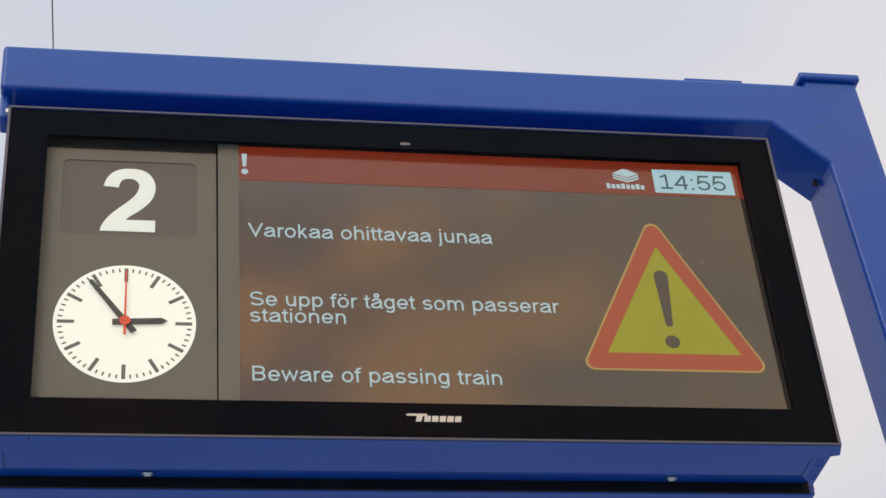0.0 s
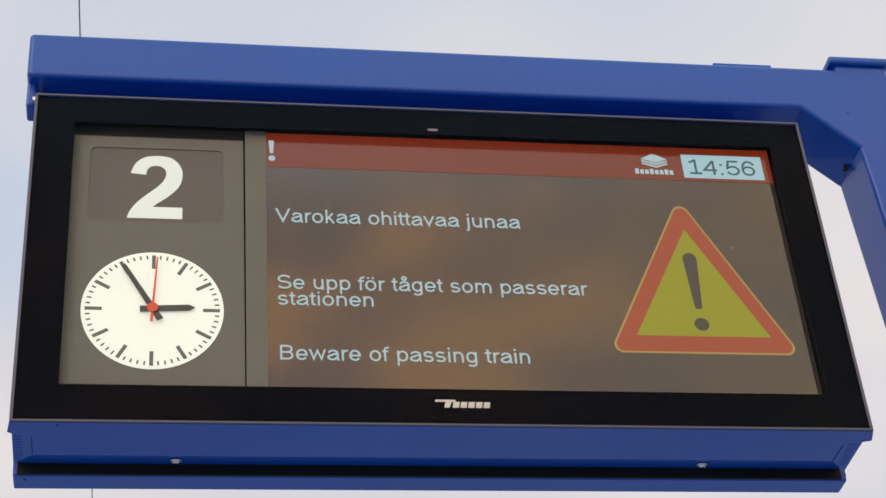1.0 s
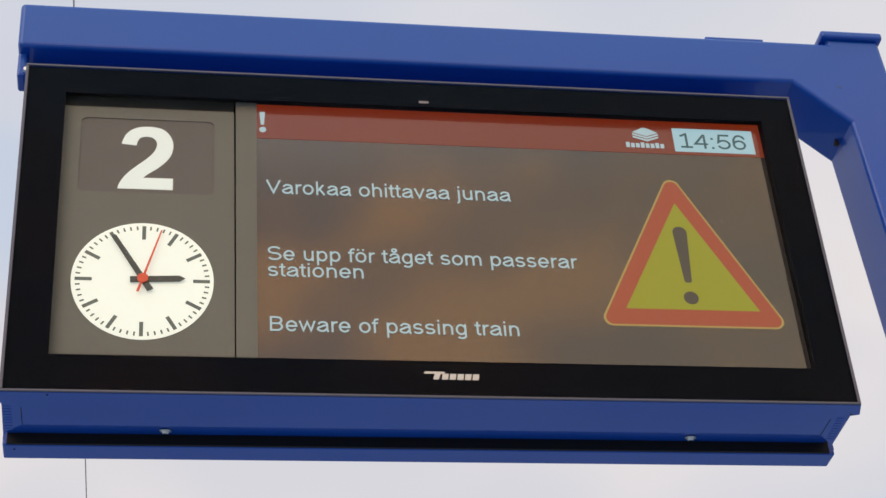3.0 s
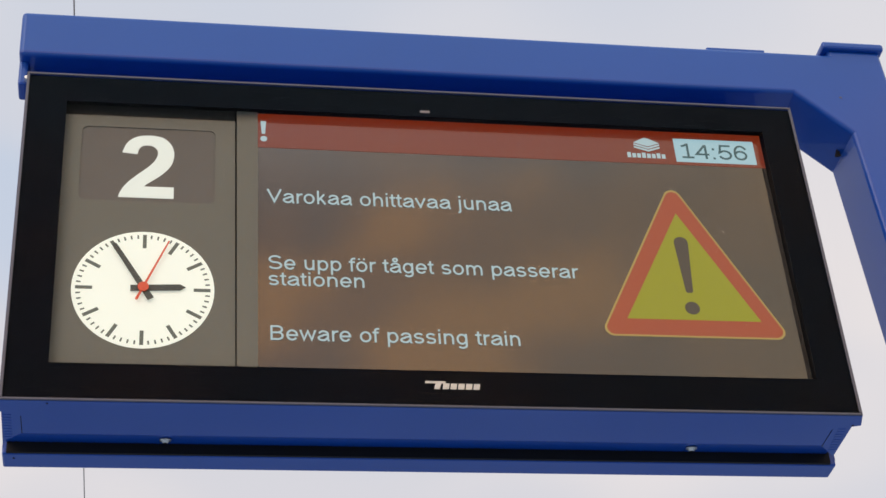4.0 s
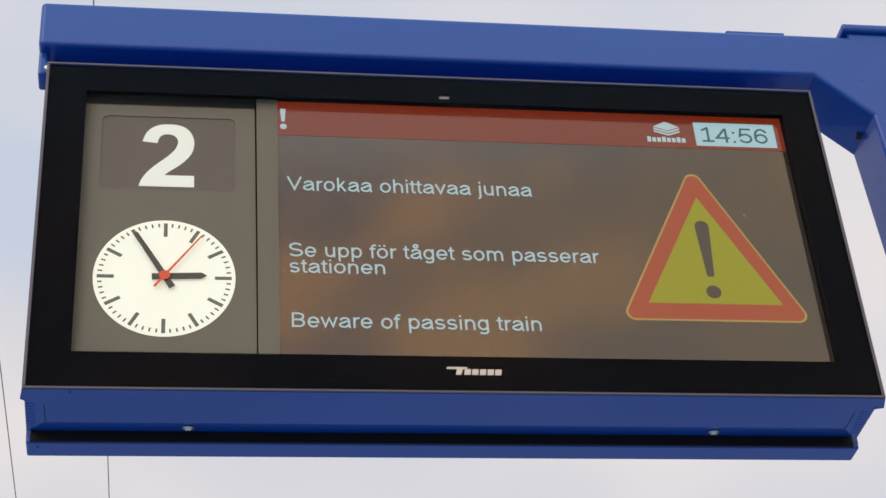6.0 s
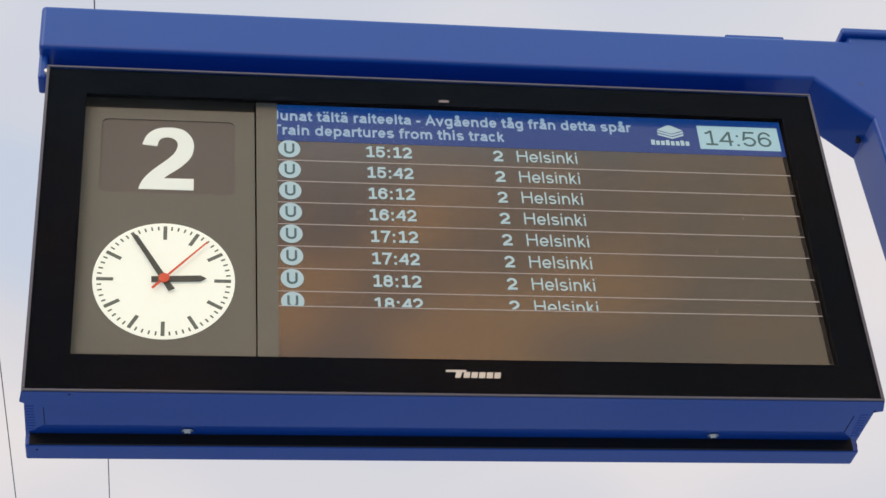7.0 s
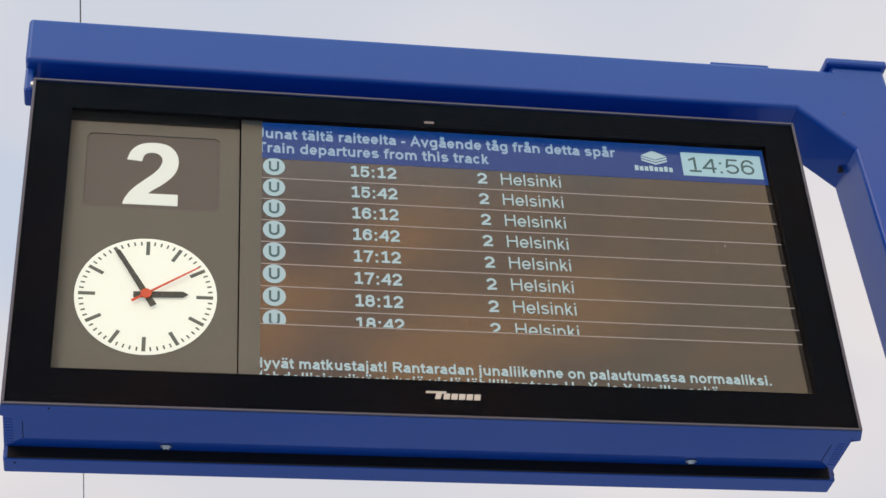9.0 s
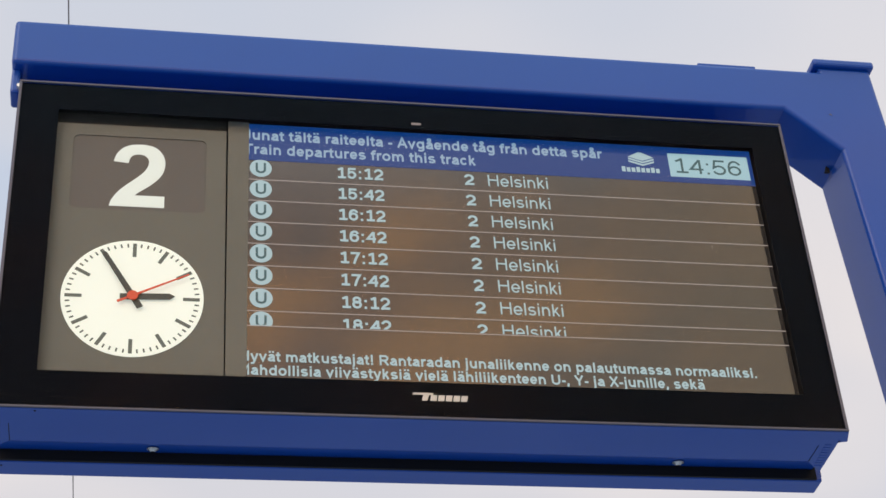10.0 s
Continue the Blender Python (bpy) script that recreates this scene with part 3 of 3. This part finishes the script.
# ---- grey panel with track number and clock ----
PF = D - 0.001
PX0, PX1, PZ1 = 0.060, 0.3668, 0.5945
WX0, WX1, WZ0, WZ1 = 0.0985, 0.3315, 0.4055, 0.5695
bm = bmesh.new()
box(bm, PX0, PX1, PF, D + 0.004, 0.02, WZ0)
box(bm, PX0, PX1, PF, D + 0.004, WZ1, PZ1)
box(bm, PX0, WX0, PF, D + 0.004, WZ0, WZ1)
box(bm, WX1, PX1, PF, D + 0.004, WZ0, WZ1)
R = 0.011
for cx, sx in ((WX0, 1), (WX1, -1)):
    for cz, sz in ((WZ0, 1), (WZ1, -1)):
        arc = [(cx + sx * R * (1 - math.sin(radians(15 * k))), cz + sz * R * (1 - math.cos(radians(15 * k)))) for k in range(7)]
        slab(bm, [(cx, cz)] + arc, PF, D + 0.004)
panel = part("clock_panel", bm, PANEL, display, "matt grey panel")
part("number_window", block(WX0, WX1, PF + 0.0017, D + 0.003, WZ0, WZ1), WINDOW, panel, "brownish tinted window")
TWO = [(0.5, 0), (0.5, 0.128), (0.228, 0.128), (0.265, 0.165), (0.36, 0.242), (0.435, 0.322), (0.48, 0.40), (0.497, 0.49), (0.49, 0.56), (0.46, 0.63), (0.40, 0.69),
       (0.32, 0.714), (0.25, 0.716), (0.17, 0.705), (0.10, 0.665), (0.05, 0.60), (0.022, 0.51), (0.16, 0.495), (0.17, 0.545), (0.19, 0.58), (0.22, 0.597),
       (0.255, 0.601), (0.30, 0.592), (0.335, 0.56), (0.347, 0.515), (0.336, 0.460), (0.31, 0.408), (0.255, 0.343), (0.172, 0.265), (0.10, 0.192), (0.05, 0.125), (0.015, 0.06), (0, 0)]
SMOOTH_TWO = TWO[:2] + flowing(TWO[2:17]) + flowing(TWO[17:32]) + TWO[32:]
part("track_number", shape([(0.1655 + 0.190 * x, 0.4140 + 0.1948 * z) for x, z in SMOOTH_TWO], PF + 0.0010, PF + 0.0024), DIGIT, panel, "lit white track number")
# recessed head of the panel, coloured as if shaded by the mask
part("panel_head", block(PX0, PX1, D + 0.0060, D + 0.009, PZ1 - 0.01, 0.624), HEAD_SHADE, panel, "panel head strip, its shade in the colour")
part("screen_strip", shape([(0.3690, 0.02), (0.4035, 0.02), (0.4075, 0.6165), (0.3700, 0.6165)], D - 0.0035, D + 0.004), PANEL, display, "grey strip beside the screen")

CX, CZ = 0.2140, 0.2210
dial = part("clock_dial", shape(disc(CX, CZ, 0.1180, 96), PF - 0.0012, PF + 0.001), DIAL, display, "lit white clock dial")
for k in range(60):
    a = radians(6 * k)
    long = k % 5 == 0
    r1, r0, hw = (0.1115, 0.0835, 0.0032) if long else (0.1110, 0.1035, 0.0014)
    pts = []
    for r, s in ((r1, -hw), (r1, hw), (r0, hw), (r0, -hw)):
        pts.append((CX + r * math.sin(a) + s * math.cos(a), CZ + r * math.cos(a) - s * math.sin(a)))
    part("hour_mark" if long else "minute_mark", shape(pts, PF - 0.0016, PF - 0.0010), TICK, dial)
HUB_Y = PF - 0.0055


def pointer(name, outline, y, mat, label):
    ob = part(name, shape(outline, y, y + 0.001), mat, display, label)
    return ob


hour_hand = pointer("hour_hand", [(-0.0060, -0.021), (0.0060, -0.021), (0.0060, 0.061), (0.0, 0.0705), (-0.0060, 0.061)], 0.0008, POINTER, "black hour hand")
minute_hand = pointer("minute_hand", [(-0.0056, -0.026), (0.0056, -0.026), (0.0040, 0.099), (0.0020, 0.1025), (-0.0020, 0.1025), (-0.0040, 0.099)], -0.0008, POINTER, "black minute hand")
second_hand = pointer("second_hand", [(-0.0022, -0.028), (0.0022, -0.028), (0.0012, 0.104), (-0.0012, 0.104)], -0.0024, POINTER_RED, "red second hand")
part("hub", shape(disc(0, 0, 0.0092, 24), -0.0036, -0.0010), POINTER_RED, second_hand)
part("spindle", shape(disc(CX, CZ, 0.003, 12), HUB_Y, PF), POINTER, display, "clock spindle")

# ---- the screen and its pages ----
LX0, LX1, LZ1 = 0.375, 1.3565, 0.6163
screen = part("screen", block(LX0, LX1, D + 0.0005, D + 0.0030, 0.03, LZ1), LCD, display, "glowing dark liquid crystal screen")
Y1, Y2, Y3 = D + 0.0003, D - 0.0001, D - 0.0005
# the badge of the traffic operator, as plain shapes, and the time box
badge = part("badge", shape([(1.1060, 0.5868), (1.1270, 0.5985), (1.1340, 0.5975), (1.1555, 0.5868), (1.1330, 0.5782)], Y3, Y2), INK, display, "pale layered badge on the screen")
for dz in (0.0, 0.0062):
    part("badge_layer", shape([(1.1060, 0.5846 - dz), (1.1330, 0.5762 - dz), (1.1555, 0.5846 - dz), (1.1555, 0.5808 - dz), (1.1330, 0.5722 - dz), (1.1060, 0.5808 - dz)], Y3, Y2), INK, badge)
for k in range(8):
    x = 1.091 + k * 0.0094
    part("badge_bar", shape([(x, 0.5505), (x + 0.0070, 0.5505), (x + 0.0070, 0.5605 + 0.002 * (k % 3 == 0)), (x, 0.5605 + 0.002 * (k % 3 == 0))], Y3, Y2), INK, badge)
time_box = part("time_box", shape([(1.1840, 0.5445), (1.3400, 0.5445), (1.3400, 0.6000), (1.1840, 0.6000)], Y3, Y2), BOX_PALE, display, "pale blue time box on the screen")
part("time_text", letters("14:5", 1.1965, 1.2945, 0.5535, 0.0355, Y3, thick=0.0003), INK_DARK, time_box)
digit_five = part("minute_digit", letters("5", 1.2985, 1.3245, 0.5535, 0.0355, 0, thick=0.0003), INK_DARK, time_box)
digit_six = part("minute_digit", letters("6", 1.2985, 1.3245, 0.5535, 0.0355, 0, thick=0.0003), INK_DARK, time_box)

# speck of dust made pale by the emitting rule material
part("dust_speck", shape([(1.2466, 0.3870), (1.2474, 0.3874), (1.2482, 0.3822), (1.2474, 0.3818)], Y3, Y2), RULE, screen, "pale dust speck")

# warning page: red bar, three languages, triangle
warning = part("warning_page", shape([(0.39, 0.5375), (1.3560, 0.5375), (1.3560, 0.6160), (0.39, 0.6160)], Y2, Y1), RED_BAR, display, "red header bar of the warning page")
part("attention_mark", shape([(0.4125, 0.5985), (0.4225, 0.5985), (0.4205, 0.5690), (0.4145, 0.5690)], Y3, Y2), INK, warning)
part("attention_dot", shape(disc(0.4180, 0.5575, 0.0062, 20), Y3, Y2), INK, warning)
line_fi = part("warning_text", letters("Varokaa ohittavaa junaa", 0.4220, 0.8600, 0.4138, 0.0298, Y2), INK, warning)
line_sv = part("warning_text", letters("Se upp för tåget som passerar", 0.4235, 0.9660, 0.2710, 0.0290, Y2), INK, warning)
line_sv_end = part("warning_text", letters("stationen", 0.4235, 0.5865, 0.2375, 0.0285, Y2), INK, warning)
line_en = part("warning_text", letters("Beware of passing train", 0.4250, 0.8480, 0.1270, 0.0290, Y2), INK, warning)
sign = part("warning_triangle", shape(rounded([(0.9900, 0.1535), (1.3350, 0.1535), (1.1625, 0.4960)], 0.016), Y2, Y1), TRI_EDGE, display, "red and yellow warning triangle on the screen")
part("red_border", shape(rounded([(0.9955, 0.1568), (1.3295, 0.1568), (1.1625, 0.4885)], 0.0135), Y2 - 0.0003, Y2), TRI_RED, sign)
part("yellow_field", shape([(1.0425, 0.1895), (1.2850, 0.1895), (1.1635, 0.4225)], Y2 - 0.0006, Y2 - 0.0003), TRI_YELLOW, sign)
SIGN_DARK = material("lcd_sign_dark", (0.06, 0.055, 0.05), rough=0.12, spec=0.5, vary=0.0, emit=(0.55, 0.45, 0.3), power=0.03)
stroke = [(1.1632 + 0.0132 * math.cos(a), 0.3560 + 0.0132 * math.sin(a)) for a in [math.pi * i / 10 for i in range(11)]]
stroke += [(1.1632 - 0.0066, 0.2500), (1.1632 - 0.0040, 0.2470), (1.1632 + 0.0040, 0.2470), (1.1632 + 0.0066, 0.2500)]
part("exclamation_stroke", shape(stroke, Y2 - 0.0009, Y2 - 0.0006), SIGN_DARK, sign)
part("exclamation_dot", shape(disc(1.1632, 0.2145, 0.0135, 28), Y2 - 0.0009, Y2 - 0.0006), SIGN_DARK, sign)

# departures page: blue bar, rows, and the notice that scrolls up from below
header = part("departures_header", shape([(0.39, 0.5325), (1.3560, 0.5325), (1.3560, 0.6160), (0.39, 0.6160)], Y2, Y1), BLUE_BAR, display, "blue header bar of the departures page")
part("header_text", letters("Junat tältä raiteelta - Avgående tåg från detta spår", 0.3980, 1.0650, 0.5792, 0.0232, Y2, bold=True), INK_HEAD, header)
part("header_text", letters("Train departures from this track", 0.3985, 0.8220, 0.5462, 0.0232, Y2, bold=True), INK_HEAD, header)
PITCH, LINE0 = 0.0471, 0.5352
END = 0.1752
table = part("departure_rule", shape([(0.39, LINE0 - PITCH - 0.0008), (1.3560, LINE0 - PITCH - 0.0008), (1.3560, LINE0 - PITCH + 0.0008), (0.39, LINE0 - PITCH + 0.0008)], Y2, Y1), RULE, display, "pale ruled rows of the departures page")
TIMES = ("15:12", "15:42", "16:12", "16:42", "17:12", "17:42", "18:12", "18:42")
for k, hour in enumerate(TIMES):
    zb = LINE0 - PITCH * (k + 1)
    clip = END + 0.002 if k == 7 else None
    if k:
        zr = END if k == 7 else zb
        part("rule", shape([(0.39, zr - 0.0008), (1.3560, zr - 0.0008), (1.3560, zr + 0.0008), (0.39, zr + 0.0008)], Y2, Y1), RULE, table)
    cz = zb + 0.0262
    ring = disc(0.4285, cz, 0.0196, 40)
    if clip:
        ring = [(x, max(z, END)) for x, z in ring]
        ring = [p for i, p in enumerate(ring) if p != ring[i - 1]]
        ring = [p for p in ring if p[1] > END] and [p for i, p in enumerate(ring) if p[1] > END or ring[i - 1][1] > END or ring[(i + 1) % len(ring)][1] > END]
    line_badge = part("line_badge", shape(ring, Y2, Y1), INK, table)
    part("line_letter", letters("U", 0.4192, 0.4378, cz - 0.0118, 0.0235, Y2, bold=True, clip=clip), INK_DARK, table)
    part("departure_time", letters(hour, 0.5665, 0.6490, zb + 0.0125, 0.0250, Y1, bold=True, clip=clip), INK, table)
    part("track", letters("2", 0.7980, 0.8160, zb + 0.0125, 0.0245, Y1, bold=True, clip=clip), INK, table)
    part("destination", letters("Helsinki", 0.8420, 0.9535, zb + 0.0125, 0.0255, Y1, clip=clip), INK, table)
late_rows = None
for k, hour in enumerate(("19:12", "19:42")):
    zb = LINE0 - PITCH * (k + 9)
    late = part("late_departure", letters(hour, 0.5665, 0.6490, zb + 0.0125, 0.0250, Y1, bold=True), INK, late_rows or display, "" if late_rows else "pale last rows of the departures page")
    late_rows = late_rows or late
    part("rule", shape([(0.39, zb - 0.0008), (1.3560, zb - 0.0008), (1.3560, zb + 0.0008), (0.39, zb + 0.0008)], Y2, Y1), RULE, late_rows)
    part("line_badge", shape(disc(0.4285, zb + 0.0262, 0.0196, 40), Y2, Y1), INK, late_rows)
    part("line_letter", letters("U", 0.4192, 0.4378, zb + 0.0144, 0.0235, Y2, bold=True), INK_DARK, late_rows)
    part("track", letters("2", 0.7980, 0.8160, zb + 0.0125, 0.0245, Y1, bold=True), INK, late_rows)
    part("destination", letters("Helsinki", 0.8420, 0.9535, zb + 0.0125, 0.0255, Y1), INK, late_rows)
notice = part("notice_line", letters("Hyvät matkustajat! Rantaradan junaliikenne on palautumassa normaaliksi.", 0.3935, 1.2850, 0.1050, 0.0200, 0, bold=True), INK, display, "pale scrolling notice text")
part("notice_text", letters("Mahdollisia viivästyksiä vielä lähiliikenteen U-, Y- ja X-junille, sekä", 0.3910, 1.1880, 0.0780, 0.0200, 0, bold=True), INK, notice)

# ---- overhead wires ----
for wx, wz in ((-0.106, 6.6), (-0.637, 6.6)):
    cu = bpy.data.curves.new("overhead_wire", "CURVE")
    cu.dimensions, cu.bevel_depth, cu.bevel_resolution = "3D", 0.0030, 2
    sp = cu.splines.new("POLY")
    sp.points.add(1)
    sp.points[0].co, sp.points[1].co = (wx, -60, wz, 1), (wx, 300, wz, 1)
    tmp = new("wire", cu)
    bpy.context.view_layer.update()
    me = bpy.data.meshes.new_from_object(tmp.evaluated_get(bpy.context.evaluated_depsgraph_get()))
    bpy.data.objects.remove(tmp)
    me.materials.append(COPPER)
    tagged(new("overhead_wire", me), "thin dark overhead wire along the track", "wire", "overhead wires")


# ---- what moves ----
STEP = 1 / 30


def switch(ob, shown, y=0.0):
    """Slides the thin sheet ob in front of the opaque screen plate from shown[0] to shown[1] seconds, behind it
    otherwise.
    """
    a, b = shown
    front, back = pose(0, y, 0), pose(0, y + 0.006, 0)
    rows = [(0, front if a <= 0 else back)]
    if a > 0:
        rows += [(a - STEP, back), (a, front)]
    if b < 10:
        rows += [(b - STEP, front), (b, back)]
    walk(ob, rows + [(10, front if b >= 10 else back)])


def motions():
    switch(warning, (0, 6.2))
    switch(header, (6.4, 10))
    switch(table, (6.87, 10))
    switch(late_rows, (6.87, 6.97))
    for ob in (badge, time_box):
        near, far = pose(0, 0, 0), pose(0.0085, 0, 0.0010)
        walk(ob, [(0, near), (6.4 - STEP, near), (6.4, far), (10, far)])
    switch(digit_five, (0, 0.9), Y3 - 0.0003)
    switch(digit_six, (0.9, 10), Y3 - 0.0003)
    # the page's lines close up when the minute changes
    for ob, dz in ((line_fi, 0.0025), (line_sv, 0.007), (line_sv_end, 0.007), (line_en, 0.0145)):
        low, high = pose(0, 0, -dz), pose(0, 0, 0)
        walk(ob, [(0, low), (0.9 - STEP, low), (0.9, high), (10, high)])
    # at 6.2 s the sign's sheet slides back behind the screen plate
    low, high, gone = pose(0, 0, -0.006), pose(0, 0, 0), pose(0, 0.006, 0)
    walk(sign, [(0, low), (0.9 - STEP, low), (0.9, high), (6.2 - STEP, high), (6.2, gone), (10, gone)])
    # the notice climbs from behind the lower mask
    y = Y1
    walk(notice, [(0, pose(0, y, -0.052)), (6.9, pose(0, y, -0.052))] + [(t, pose(0, y, -0.01714 * (10 - t))) for t in (7.0, 7.5, 8.0, 8.5, 9.0, 9.5, 10.0)])
    walk(hour_hand, [(0, pose(CX, HUB_Y, CZ, 0, 87.2, 0)), (10, pose(CX, HUB_Y, CZ, 0, 87.7, 0))])
    walk(minute_hand, [(t, pose(CX, HUB_Y, CZ, 0, a, 0)) for t, a in ((0, -36), (0.5, -36), (0.6, -31), (0.7, -30), (10, -30))])
    walk(second_hand, [(t, pose(CX, HUB_Y, CZ, 0, a, 0)) for t, a in
                       [(0, 0), (0.5, 0)] + [(0.5 + 0.5 * k, 3.31 * k) for k in range(1, 20)]])


motions()
